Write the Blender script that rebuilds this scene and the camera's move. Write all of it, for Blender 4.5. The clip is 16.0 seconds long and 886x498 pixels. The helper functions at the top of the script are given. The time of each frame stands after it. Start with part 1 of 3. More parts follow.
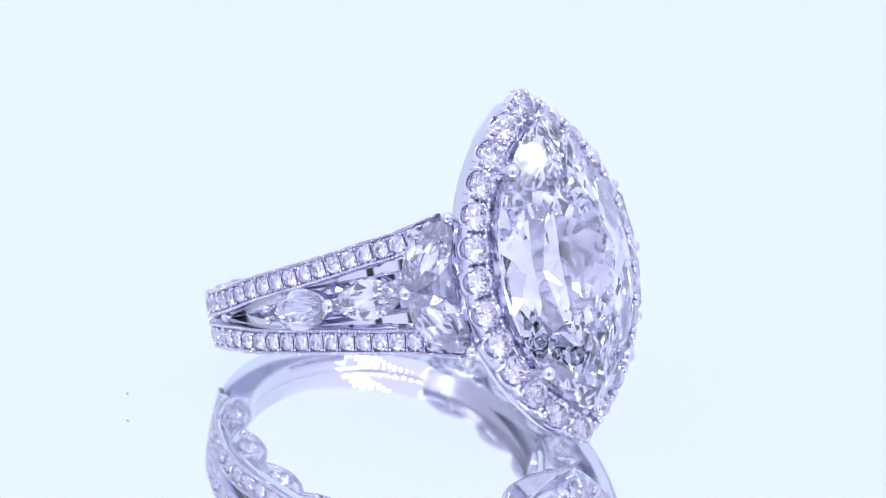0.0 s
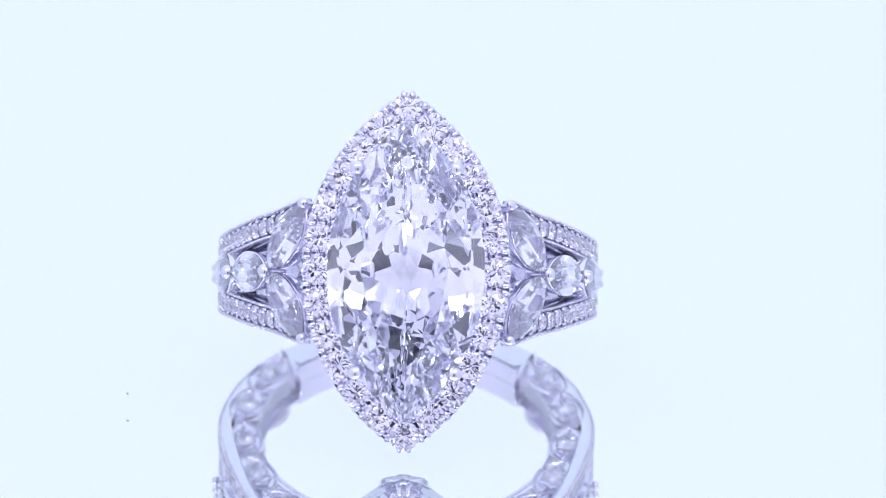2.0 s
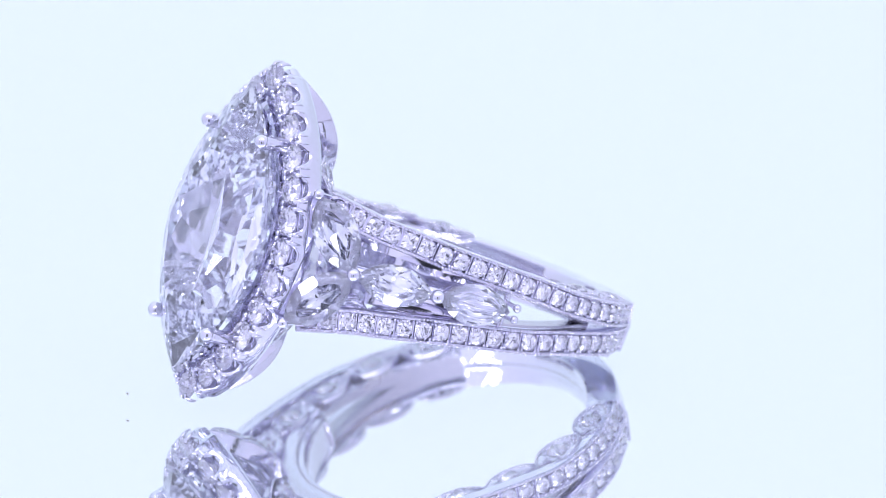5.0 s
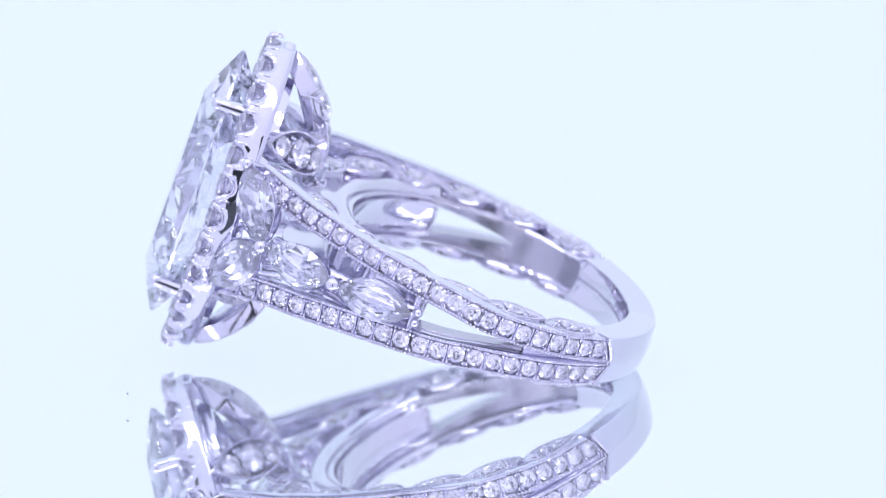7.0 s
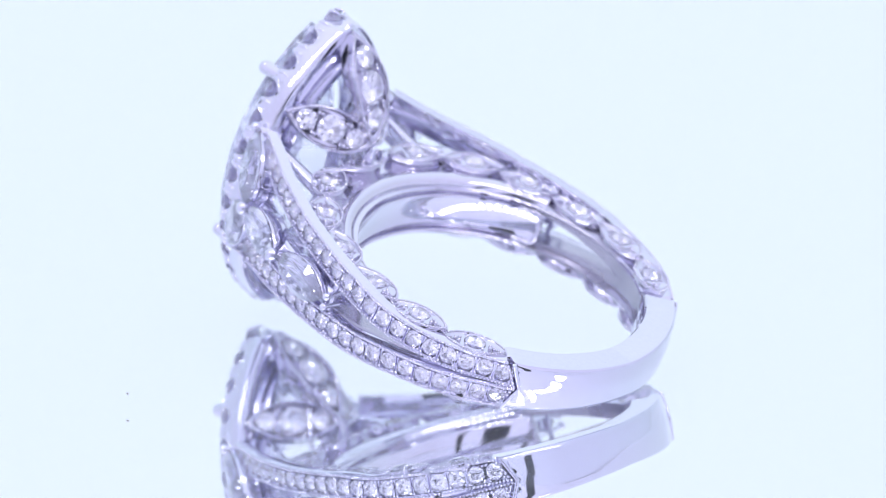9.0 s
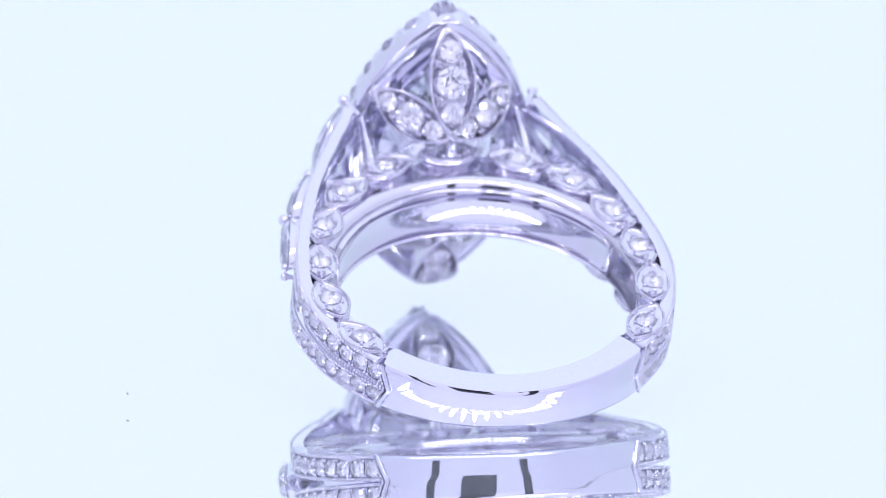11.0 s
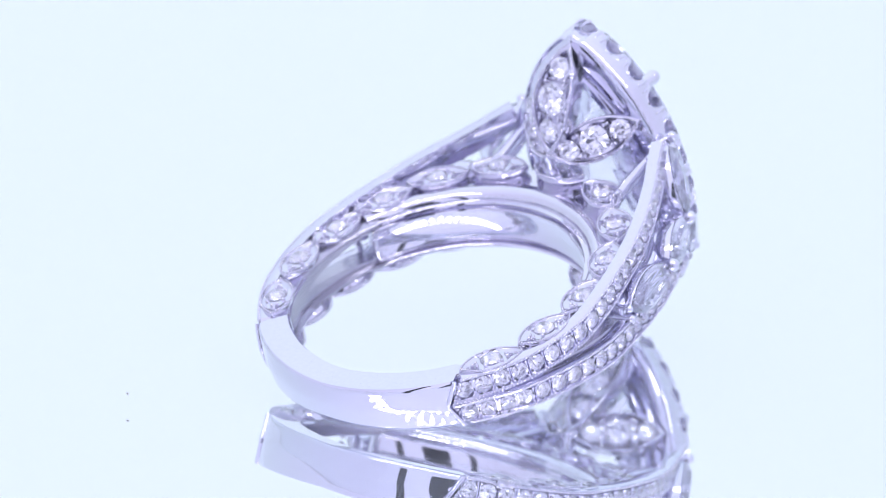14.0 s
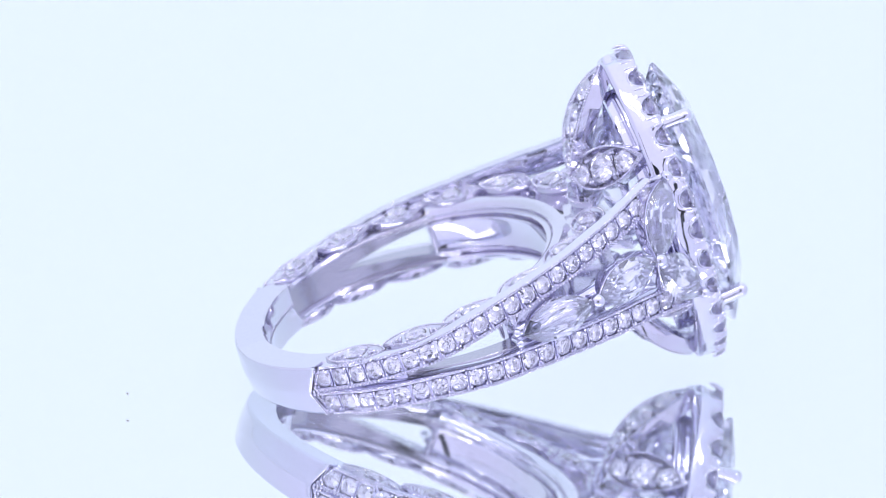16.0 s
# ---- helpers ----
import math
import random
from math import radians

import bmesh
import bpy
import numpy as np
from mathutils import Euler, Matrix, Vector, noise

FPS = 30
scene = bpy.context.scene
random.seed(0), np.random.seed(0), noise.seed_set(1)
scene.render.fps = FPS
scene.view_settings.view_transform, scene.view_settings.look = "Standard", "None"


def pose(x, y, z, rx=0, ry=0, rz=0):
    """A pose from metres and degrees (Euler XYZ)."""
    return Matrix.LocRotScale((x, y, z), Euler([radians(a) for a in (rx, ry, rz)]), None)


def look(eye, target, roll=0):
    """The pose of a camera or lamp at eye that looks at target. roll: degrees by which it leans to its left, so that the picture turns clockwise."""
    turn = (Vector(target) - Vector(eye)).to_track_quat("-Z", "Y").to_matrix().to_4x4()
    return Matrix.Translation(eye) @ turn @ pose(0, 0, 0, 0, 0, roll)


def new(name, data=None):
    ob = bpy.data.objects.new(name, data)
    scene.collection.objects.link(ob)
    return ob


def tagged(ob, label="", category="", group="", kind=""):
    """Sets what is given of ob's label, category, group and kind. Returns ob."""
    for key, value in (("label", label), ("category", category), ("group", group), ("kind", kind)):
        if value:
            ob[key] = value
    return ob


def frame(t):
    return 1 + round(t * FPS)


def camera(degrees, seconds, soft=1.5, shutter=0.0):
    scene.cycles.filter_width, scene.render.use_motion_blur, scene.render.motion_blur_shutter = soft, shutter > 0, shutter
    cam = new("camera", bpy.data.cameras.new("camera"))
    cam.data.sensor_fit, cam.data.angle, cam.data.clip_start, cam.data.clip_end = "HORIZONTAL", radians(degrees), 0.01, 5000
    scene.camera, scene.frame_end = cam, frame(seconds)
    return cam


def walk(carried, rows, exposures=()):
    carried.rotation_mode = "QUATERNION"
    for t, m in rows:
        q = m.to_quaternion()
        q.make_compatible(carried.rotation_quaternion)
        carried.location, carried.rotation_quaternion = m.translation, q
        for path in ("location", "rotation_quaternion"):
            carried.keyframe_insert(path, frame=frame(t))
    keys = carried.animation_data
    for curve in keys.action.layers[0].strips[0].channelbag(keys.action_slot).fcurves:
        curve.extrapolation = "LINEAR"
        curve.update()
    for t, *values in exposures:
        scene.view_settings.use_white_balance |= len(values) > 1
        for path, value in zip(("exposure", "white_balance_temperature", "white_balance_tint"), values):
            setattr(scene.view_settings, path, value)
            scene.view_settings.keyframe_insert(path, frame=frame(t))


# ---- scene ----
MM = 0.001

# the stones need many inner reflections
scene.cycles.max_bounces = 40
scene.cycles.transmission_bounces = 36
scene.cycles.glossy_bounces = 16
scene.cycles.transparent_max_bounces = 24

# ---- camera: a long lens on a tripod, looking down at the plate ----
cam = camera(9.7, 16.0, soft=0.85)
EYE = (0.0, -0.280, 0.0945)
PITCH = radians(17.394)
VIEW = look(EYE, (EYE[0], EYE[1] + math.cos(PITCH), EYE[2] - math.sin(PITCH)), 0.73)
walk(cam, [(0.0, VIEW), (16.0, VIEW)])
cam.data.dof.use_dof = True
cam.data.dof.focus_distance = 0.284
cam.data.dof.aperture_fstop = 62.0

# ---- world: the inside of a light tent ----
world = bpy.data.worlds.new("studio")
scene.world = world
world.use_nodes = True
world.node_tree.nodes["Background"].inputs[0].default_value = (0.55, 0.58, 0.8, 1)
world.node_tree.nodes["Background"].inputs[1].default_value = 0.05


# ---- materials ----
def material(name):
    m = bpy.data.materials.new(name)
    m.use_nodes = True
    return m, m.node_tree.nodes, m.node_tree.links, m.node_tree.nodes["Principled BSDF"]


def metal(name, colour, rough, bump=0.0, scale=4000.0):
    """Polished white metal with faint polishing marks."""
    m, n, l, b = material(name)
    b.inputs["Metallic"].default_value = 1.0
    tex = n.new("ShaderNodeTexCoord")
    fine = n.new("ShaderNodeTexNoise")
    fine.inputs["Scale"].default_value = scale
    wide = n.new("ShaderNodeTexNoise")
    wide.inputs["Scale"].default_value = scale / 8
    l.new(tex.outputs["Object"], fine.inputs["Vector"])
    l.new(tex.outputs["Object"], wide.inputs["Vector"])
    ramp = n.new("ShaderNodeMapRange")
    ramp.inputs["To Min"].default_value = rough * 0.6
    ramp.inputs["To Max"].default_value = rough * 1.5
    l.new(wide.outputs["Fac"], ramp.inputs["Value"])
    l.new(ramp.outputs["Result"], b.inputs["Roughness"])
    mix = n.new("ShaderNodeMix")
    mix.data_type = "RGBA"
    mix.inputs[6].default_value = (*colour, 1)
    mix.inputs[7].default_value = (*[c * 0.93 for c in colour], 1)
    l.new(fine.outputs["Fac"], mix.inputs[0])
    l.new(mix.outputs[2], b.inputs["Base Color"])
    if bump:
        bp = n.new("ShaderNodeBump")
        bp.inputs["Strength"].default_value = bump
        bp.inputs["Distance"].default_value = 0.00002
        l.new(fine.outputs["Fac"], bp.inputs["Height"])
        l.new(bp.outputs["Normal"], b.inputs["Normal"])
    return m


def diamond(name, tint):
    """Clear, highly refractive stone."""
    m, n, l, b = material(name)
    n.remove(b)
    g = n.new("ShaderNodeBsdfGlass")
    g.inputs["Color"].default_value = (*tint, 1)
    g.inputs["Roughness"].default_value = 0.0
    g.inputs["IOR"].default_value = 2.417
    l.new(g.outputs[0], n["Material Output"].inputs["Surface"])
    return m


def glowing(name, colour, strength):
    m, n, l, b = material(name)
    n.remove(b)
    e = n.new("ShaderNodeEmission")
    e.inputs["Color"].default_value = (*colour, 1)
    e.inputs["Strength"].default_value = strength
    l.new(e.outputs[0], n["Material Output"].inputs["Surface"])
    return m


def tent_cloth():
    """White cloth that glows by itself, the fall of light painted into its emission: bluish white behind, lavender in
    front, dimmer towards the sides, brighter on top.
    """
    m, n, l, b = material("tent_cloth")
    n.remove(b)
    geo = n.new("ShaderNodeNewGeometry")
    xyz = n.new("ShaderNodeSeparateXYZ")
    l.new(geo.outputs["Position"], xyz.inputs[0])

    def soft(source, a, b, c, d):
        r = n.new("ShaderNodeMapRange")
        r.interpolation_type = "SMOOTHSTEP"
        for key, value in zip(("From Min", "From Max", "To Min", "To Max"), (a, b, c, d)):
            r.inputs[key].default_value = value
        l.new(source, r.inputs["Value"])
        return r.outputs["Result"]

    def maths(kind, a, b=None):
        q = n.new("ShaderNodeMath")
        q.operation = kind
        l.new(a, q.inputs[0])
        if b is not None:
            l.new(b, q.inputs[1])
        return q.outputs[0]

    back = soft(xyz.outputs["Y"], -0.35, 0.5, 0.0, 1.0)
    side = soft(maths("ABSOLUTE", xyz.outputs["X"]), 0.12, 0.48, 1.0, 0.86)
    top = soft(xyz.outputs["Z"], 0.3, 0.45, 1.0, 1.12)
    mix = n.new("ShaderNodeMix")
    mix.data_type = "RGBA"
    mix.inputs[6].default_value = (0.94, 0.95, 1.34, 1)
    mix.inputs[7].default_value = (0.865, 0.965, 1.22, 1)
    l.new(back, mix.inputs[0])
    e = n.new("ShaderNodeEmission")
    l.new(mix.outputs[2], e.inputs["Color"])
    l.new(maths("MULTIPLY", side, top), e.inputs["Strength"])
    l.new(e.outputs[0], n["Material Output"].inputs["Surface"])
    return m


def plain(name, colour, rough):
    m, n, l, b = material(name)
    tex = n.new("ShaderNodeTexNoise")
    tex.inputs["Scale"].default_value = 60
    mix = n.new("ShaderNodeMix")
    mix.data_type = "RGBA"
    mix.inputs[6].default_value = (*colour, 1)
    mix.inputs[7].default_value = (*[c * 0.85 for c in colour], 1)
    l.new(tex.outputs["Fac"], mix.inputs[0])
    l.new(mix.outputs[2], b.inputs["Base Color"])
    b.inputs["Roughness"].default_value = rough
    return m


def mirror_backing():
    """A silvered backing with a bright white haze over it."""
    m, n, l, b = material("silvered_backing")
    n.remove(b)
    gl = n.new("ShaderNodeBsdfGlossy")
    gl.inputs["Color"].default_value = (0.96, 0.97, 0.98, 1)
    gl.inputs["Roughness"].default_value = 0.004
    df = n.new("ShaderNodeBsdfDiffuse")
    df.inputs["Color"].default_value = (0.86, 0.90, 0.93, 1)
    mx = n.new("ShaderNodeMixShader")
    mx.inputs[0].default_value = MIRROR
    l.new(df.outputs[0], mx.inputs[1])
    l.new(gl.outputs[0], mx.inputs[2])
    l.new(mx.outputs[0], n["Material Output"].inputs["Surface"])
    return m


def clear_film():
    """A clear, coated sheet that hardly reflects and does not bend the light."""
    m, n, l, b = material("clear_sheet")
    n.remove(b)
    t = n.new("ShaderNodeBsdfTransparent")
    t.inputs["Color"].default_value = (0.997, 1.0, 1.0, 1)
    g = n.new("ShaderNodeBsdfGlossy")
    g.inputs["Roughness"].default_value = 0.02
    mx = n.new("ShaderNodeMixShader")
    mx.inputs[0].default_value = 0.012
    l.new(t.outputs[0], mx.inputs[1])
    l.new(g.outputs[0], mx.inputs[2])
    l.new(mx.outputs[0], n["Material Output"].inputs["Surface"])
    return m


MIRROR = 0.935
GOLD = metal("white_gold", (0.785, 0.778, 0.865), 0.022, 0.012)
SOFT = metal("white_gold_softly_polished", (0.775, 0.76, 0.84), 0.07, 0.03)
# satin gold, its colour darkened to stand for the dim inside of the band
SATIN = metal("white_gold_satin_shaded", (0.56, 0.55, 0.62), 0.22, 0.08)
GOLD_CUT = metal("white_gold_engraved", (0.74, 0.73, 0.81), 0.08, 0.2, 6000.0)
DIAMOND = diamond("diamond", (0.983, 0.987, 1.0))
MELEE = diamond("small_diamond", (0.988, 0.986, 1.0))
TENT = tent_cloth()
DARK = plain("black_cloth", (0.02, 0.02, 0.025), 0.7)
LED = glowing("led", (0.96, 0.97, 1.0), 11.0)
STRIP = plain("strip_board", (0.7, 0.7, 0.75), 0.5)
TABLE = plain("table", (0.46, 0.45, 0.58), 0.6)
DUST = plain("dust", (0.08, 0.07, 0.08), 0.9)


# ---- building helpers (millimetres in, metres out) ----
def finish(name, verts, faces, mat, parent=None, label="", sharp=35.0, smooth=True):
    me = bpy.data.meshes.new(name)
    me.from_pydata([tuple(c * MM for c in v) for v in verts], [], faces)
    me.materials.append(mat)
    bm = bmesh.new()
    bm.from_mesh(me)
    bmesh.ops.recalc_face_normals(bm, faces=bm.faces)
    bm.to_mesh(me)
    bm.free()
    if smooth:
        me.polygons.foreach_set("use_smooth", [True] * len(me.polygons))
        me.set_sharp_from_angle(angle=radians(sharp))
    ob = new(name, me)
    if parent is not None:
        ob.parent = parent
    if label:
        tagged(ob, label)
    return ob


def shared(name, ob, m, parent, label=""):
    """Another object on the mesh of ob."""
    c = new(name, ob if isinstance(ob, bpy.types.Mesh) else ob.data)
    c.parent = parent
    c.matrix_basis = m
    if label:
        tagged(c, label)
    return c


def mesh_only(name, verts, faces, mat, sharp=35.0, smooth=True):
    ob = finish(name, verts, faces, mat, None, "", sharp, smooth)
    me = ob.data
    bpy.data.objects.remove(ob)
    return me


def place(p, normal, along=(0, 0, 1)):
    """Millimetre place p, local z along normal, local x near along."""
    n = Vector(normal).normalized()
    u = Vector(along)
    u = (u - n * u.dot(n)).normalized()
    v = n.cross(u)
    m = Matrix((u, v, n)).transposed().to_4x4()
    m.translation = Vector(p) * MM
    return m


class Bag:
    """Vertices and faces gathered for one mesh."""

    def __init__(self):
        self.v, self.f = [], []

    def add(self, verts, faces):
        k = len(self.v)
        self.v += [tuple(v) for v in verts]
        self.f += [tuple(i + k for i in f) for f in faces]


ICO = bmesh.new()
bmesh.ops.create_icosphere(ICO, subdivisions=1, radius=1.0)
ICO_V = [v.co.copy() for v in ICO.verts]
ICO.verts.ensure_lookup_table()
ICO_F = [tuple(v.index for v in f.verts) for f in ICO.faces]
ICO.free()


def bead(bag, p, r):
    bag.add([Vector(p) + v * r for v in ICO_V], ICO_F)


def sweep(stations, closed=False):
    """stations: lists of points of the same length, one section after another."""
    n, k = len(stations), len(stations[0])
    verts = [p for s in stations for p in s]
    faces = []
    for i in range(n if closed else n - 1):
        j = (i + 1) % n
        for a in range(k):
            b = (a + 1) % k
            faces.append((i * k + a, i * k + b, j * k + b, j * k + a))
    if not closed:
        faces += [tuple(range(k)), tuple((n - 1) * k + a for a in range(k - 1, -1, -1))]
    return verts, faces


def tube(bag, points, r, sides=8, r_end=None):
    pts = [Vector(p) for p in points]
    st = []
    for i, p in enumerate(pts):
        t = (pts[min(i + 1, len(pts) - 1)] - pts[max(i - 1, 0)]).normalized()
        u = t.orthogonal().normalized() if i == 0 else (u - t * u.dot(t)).normalized()
        w = t.cross(u)
        rr = r if r_end is None else r + (r_end - r) * i / (len(pts) - 1)
        st.append([p + (u * math.cos(a) + w * math.sin(a)) * rr for a in (2 * math.pi * q / sides for q in range(sides))])
    bag.add(*sweep(st))


def catmull(points, n):
    """A smooth line of n + 1 points, evenly spaced, through the points given."""
    p = [Vector(q) for q in points]
    p = [p[0] * 2 - p[1]] + p + [p[-1] * 2 - p[-2]]
    fine = []
    for i in range(1, len(p) - 2):
        for s in range(20):
            t = s / 20
            fine.append(0.5 * (2 * p[i] + (p[i + 1] - p[i - 1]) * t + (2 * p[i - 1] - 5 * p[i] + 4 * p[i + 1] - p[i + 2]) * t * t
                               + (3 * p[i] - p[i - 1] - 3 * p[i + 1] + p[i + 2]) * t ** 3))
    fine.append(p[-2])
    run = np.cumsum([0] + [(b - a).length for a, b in zip(fine, fine[1:])])
    at = np.linspace(0, run[-1], n + 1)
    xyz = np.array([list(q) for q in fine])
    return [Vector([float(np.interp(s, run, xyz[:, c])) for c in range(3)]) for s in at], float(run[-1])


def vesica(w, l, u):
    """A point on the outline of a marquise of half width w (y) and half length l (x); u from 0 to 1 round it."""
    r = (w * w + l * l) / (2 * w)
    top = math.asin(l / r)
    s = (u % 1.0) * 2
    side = 1 if s < 1 else -1
    b = top - 2 * top * (s if s < 1 else s - 1)
    return Vector((side * r * math.sin(b), side * (r * math.cos(b) - r + w), 0))


GEMS = {}


def gem(w, l, mat, mains, table=0.58, crown=0.30, depth=0.86, girdle=0.05, seed=0):
    """A brilliant-cut stone, table up (z), long in x; half width w, half length l; heights as parts of w."""
    key = (round(w, 3), round(l, 3), mains, mat.name, table, crown, depth, seed)
    if key in GEMS:
        return GEMS[key]
    n = mains * 2
    rng = random.Random(seed)

    def ring(k, s, z):
        u = k / n
        p = vesica(w, l, u) if l > w * 1.05 else Vector((w * math.cos(-2 * math.pi * u), w * math.sin(-2 * math.pi * u), 0))
        e = 0.03 if s < 1 else 0.0
        return (p.x * s * (1 + rng.uniform(-e, e)), p.y * s * (1 + rng.uniform(-e, e)), (z + rng.uniform(-e, e) * 0.4) * w)

    v, f = [], []
    T = [len(v) + j for j in range(mains)]
    v += [ring(2 * j, table, crown) for j in range(mains)]
    M = [len(v) + j for j in range(mains)]
    v += [ring(2 * j + 1, 0.80, crown * 0.60) for j in range(mains)]
    G = [len(v) + j for j in range(n)]
    v += [ring(j, 1.0, girdle / 2) for j in range(n)]
    H = [len(v) + j for j in range(n)]
    v += [ring(j, 1.0, -girdle / 2) for j in range(n)]
    N = [len(v) + j for j in range(mains)]
    v += [ring(2 * j + 1, 0.26, -depth * 0.76) for j in range(mains)]
    c = len(v)
    v.append((rng.uniform(-0.04, 0.04) * w, rng.uniform(-0.04, 0.04) * w, -depth * w))
    f += [(T[0], T[j], T[j + 1]) for j in range(1, mains - 1)]
    for j in range(mains):
        k = (j + 1) % mains
        f.append((T[j], M[j], T[k]))
        f.append((T[j], M[j - 1], G[2 * j], M[j]))
        f.append((M[j], G[2 * j], G[2 * j + 1]))
        f.append((M[j], G[2 * j + 1], G[(2 * j + 2) % n]))
        f.append((N[j], H[2 * j + 1], H[2 * j]))
        f.append((N[j], H[(2 * j + 2) % n], H[2 * j + 1]))
        f.append((c, N[j], H[2 * j], N[j - 1]))
    for j in range(n):
        k = (j + 1) % n
        f.append((G[j], H[j], H[k], G[k]))
    GEMS[key] = mesh_only("diamond", v, f, mat, smooth=False)
    return GEMS[key]


def cut_stone(w, l, mat, seed, table=0.56, jitter=0.8, steps=(-0.9, -0.45, 0.0, 0.45, 0.9), pavilion=41.2, extra=((0.52, 5.5, (-0.7, -0.3, 0.3, 0.7)),), upper=(-0.09, 0.09)):
    """A marquise brilliant cut facet by facet from a block: half width w (y), half length l (x), table up (z)."""
    key = (round(w, 3), round(l, 3), mat.name, seed)
    if key in GEMS:
        return GEMS[key]
    rng = random.Random(seed)
    r = (w * w + l * l) / (2 * w)
    top = math.asin(l / r)
    girdle = 0.022 * w
    high = (1 - table) * w * math.tan(radians(34)) + girdle
    bm = bmesh.new()
    bmesh.ops.create_cube(bm, size=2.0)
    for v in bm.verts:
        v.co = Vector((v.co.x * l * 1.3, v.co.y * w * 1.3, high if v.co.z > 0 else -1.6 * w))

    def grind(point, normal):
        geom = bm.verts[:] + bm.edges[:] + bm.faces[:]
        bmesh.ops.bisect_plane(bm, geom=geom, dist=1e-5, plane_co=point, plane_no=normal, clear_outer=True)
        rim = [e for e in bm.edges if e.is_boundary]
        if rim:
            bmesh.ops.contextual_create(bm, geom=rim)

    def facet(b, side, angle, z, inset=0.0, wobble=1.0):
        """A plane at tilt angle (from level) that leaves the outline at direction b, moved in by inset; below the girdle if z < 0."""
        b += radians(rng.uniform(-1, 1) * jitter * wobble)
        angle += rng.uniform(-1, 1) * jitter * 0.6 * wobble
        far = r - (r - w) * math.cos(b)
        out = Vector((side * math.sin(b), side * math.cos(b), 0))
        a = radians(angle)
        grind(out * (far - inset) + Vector((0, 0, z)), out * math.sin(a) + Vector((0, 0, math.copysign(math.cos(a), z))))

    halves = [(p + q) / 2 for p, q in zip(steps, steps[1:])]
    for side in (1, -1):
        for i in range(15):
            facet((i / 7 - 1) * 0.97 * top, side, 89.999, girdle, wobble=0)
    for side in (1, -1):
        for f in steps:
            shallow = 3.0 * abs(f) ** 2
            facet(f * top, side, pavilion - shallow, -girdle)
            facet(f * top, side, 34 - 3 * abs(f), girdle, wobble=2.5)
        for f in halves:
            for e in (-0.09, 0.09):
                facet((f + e) * top, side, pavilion + 1.9 - 2.5 * abs(f) ** 2, -girdle)
            for e in upper:
                facet((f + e) * top, side, 40 - 3 * abs(f) - 20 * abs(e), girdle, wobble=2.5)
            facet(f * top, side, 19, high, (high - girdle) / math.tan(radians(34 - 3 * abs(f))))
        if len(upper) > 2:
            # a broken row of small facets between table and girdle
            for f in (-0.9, -0.62, -0.2, 0.2, 0.62, 0.9):
                z = girdle + (high - girdle) * rng.uniform(0.45, 0.6)
                facet(f * top, side, 29 - 3 * abs(f), z, (z - girdle) / math.tan(radians(34 - 3 * abs(f))), 3.0)
        if extra:
            for inset, drop, row in extra:
                for f in row:
                    far = r - (r - w) * math.cos(f * top)
                    deep = far * inset * math.tan(radians(pavilion - drop / 5))
                    facet(f * top, side, pavilion - drop, -girdle - deep, far * inset, 2.0)
    bmesh.ops.recalc_face_normals(bm, faces=bm.faces)
    me = bpy.data.meshes.new("diamond")
    for v in bm.verts:
        v.co *= MM
    bm.to_mesh(me)
    bm.free()
    me.materials.append(mat)
    GEMS[key] = me
    return me


SPIN = random.Random(11)


def spin():
    """A direction that turns each small stone differently in its seat."""
    a = SPIN.uniform(0, 6.28)
    return (math.cos(a), 0.31, math.sin(a))


def brilliant(diameter):
    return gem(diameter / 2, diameter / 2, MELEE, 8, 0.54, 0.32, 0.85, 0.05, SPIN.randrange(6))


# ---- the plate and the light tent ----
def slab(name, x0, x1, y0, y1, z0, z1, mat, label):
    v = [(x, y, z) for z in (z0, z1) for x, y in ((x0, y0), (x1, y0), (x1, y1), (x0, y1))]
    f = [(3, 2, 1, 0), (4, 5, 6, 7), (0, 1, 5, 4), (1, 2, 6, 5), (2, 3, 7, 6), (3, 0, 4, 7)]
    return tagged(finish(name, v, f, mat, smooth=False), label, kind="structure")


GLASS_THICK = 0.72
slab("floor", -480, 480, -140, 560, -GLASS_THICK, 0, clear_film(), "clear coated sheet on top of the mirror plate")
slab("mirror_backing", -480, 480, -140, 560, -GLASS_THICK - 6, -GLASS_THICK - 0.02, mirror_backing(), "bright silvered backing under the glass")
# out of view, added so that metal and stones mirror something darker in front
slab("added_table", -480, 480, -520, -142, -14, -8, TABLE, "unseen dull dark bluish grey table, added before the mirror plate to darken reflections")
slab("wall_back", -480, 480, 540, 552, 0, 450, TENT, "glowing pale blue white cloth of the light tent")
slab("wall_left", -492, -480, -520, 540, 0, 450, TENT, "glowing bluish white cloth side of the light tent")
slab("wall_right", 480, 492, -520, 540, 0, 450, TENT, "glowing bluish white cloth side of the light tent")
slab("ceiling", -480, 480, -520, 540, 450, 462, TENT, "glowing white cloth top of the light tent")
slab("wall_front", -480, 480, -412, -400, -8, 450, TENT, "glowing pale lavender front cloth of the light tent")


def dark_band(x):
    """A black upright band sewn on the front cloth; the polished shank mirrors it."""
    bag = Bag()
    st = [[(x + a, b, z) for a, b in ((-20, -399.5), (20, -399.5), (22, -397), (20, -394.5), (-20, -394.5), (-22, -397))] for z in (-8, 130, 250)]
    bag.add(*sweep(st))
    tagged(finish("dark_band", bag.v, bag.f, DARK), "black upright band on the front cloth of the tent", "band", "dark bands")


dark_band(-215)
dark_band(215)


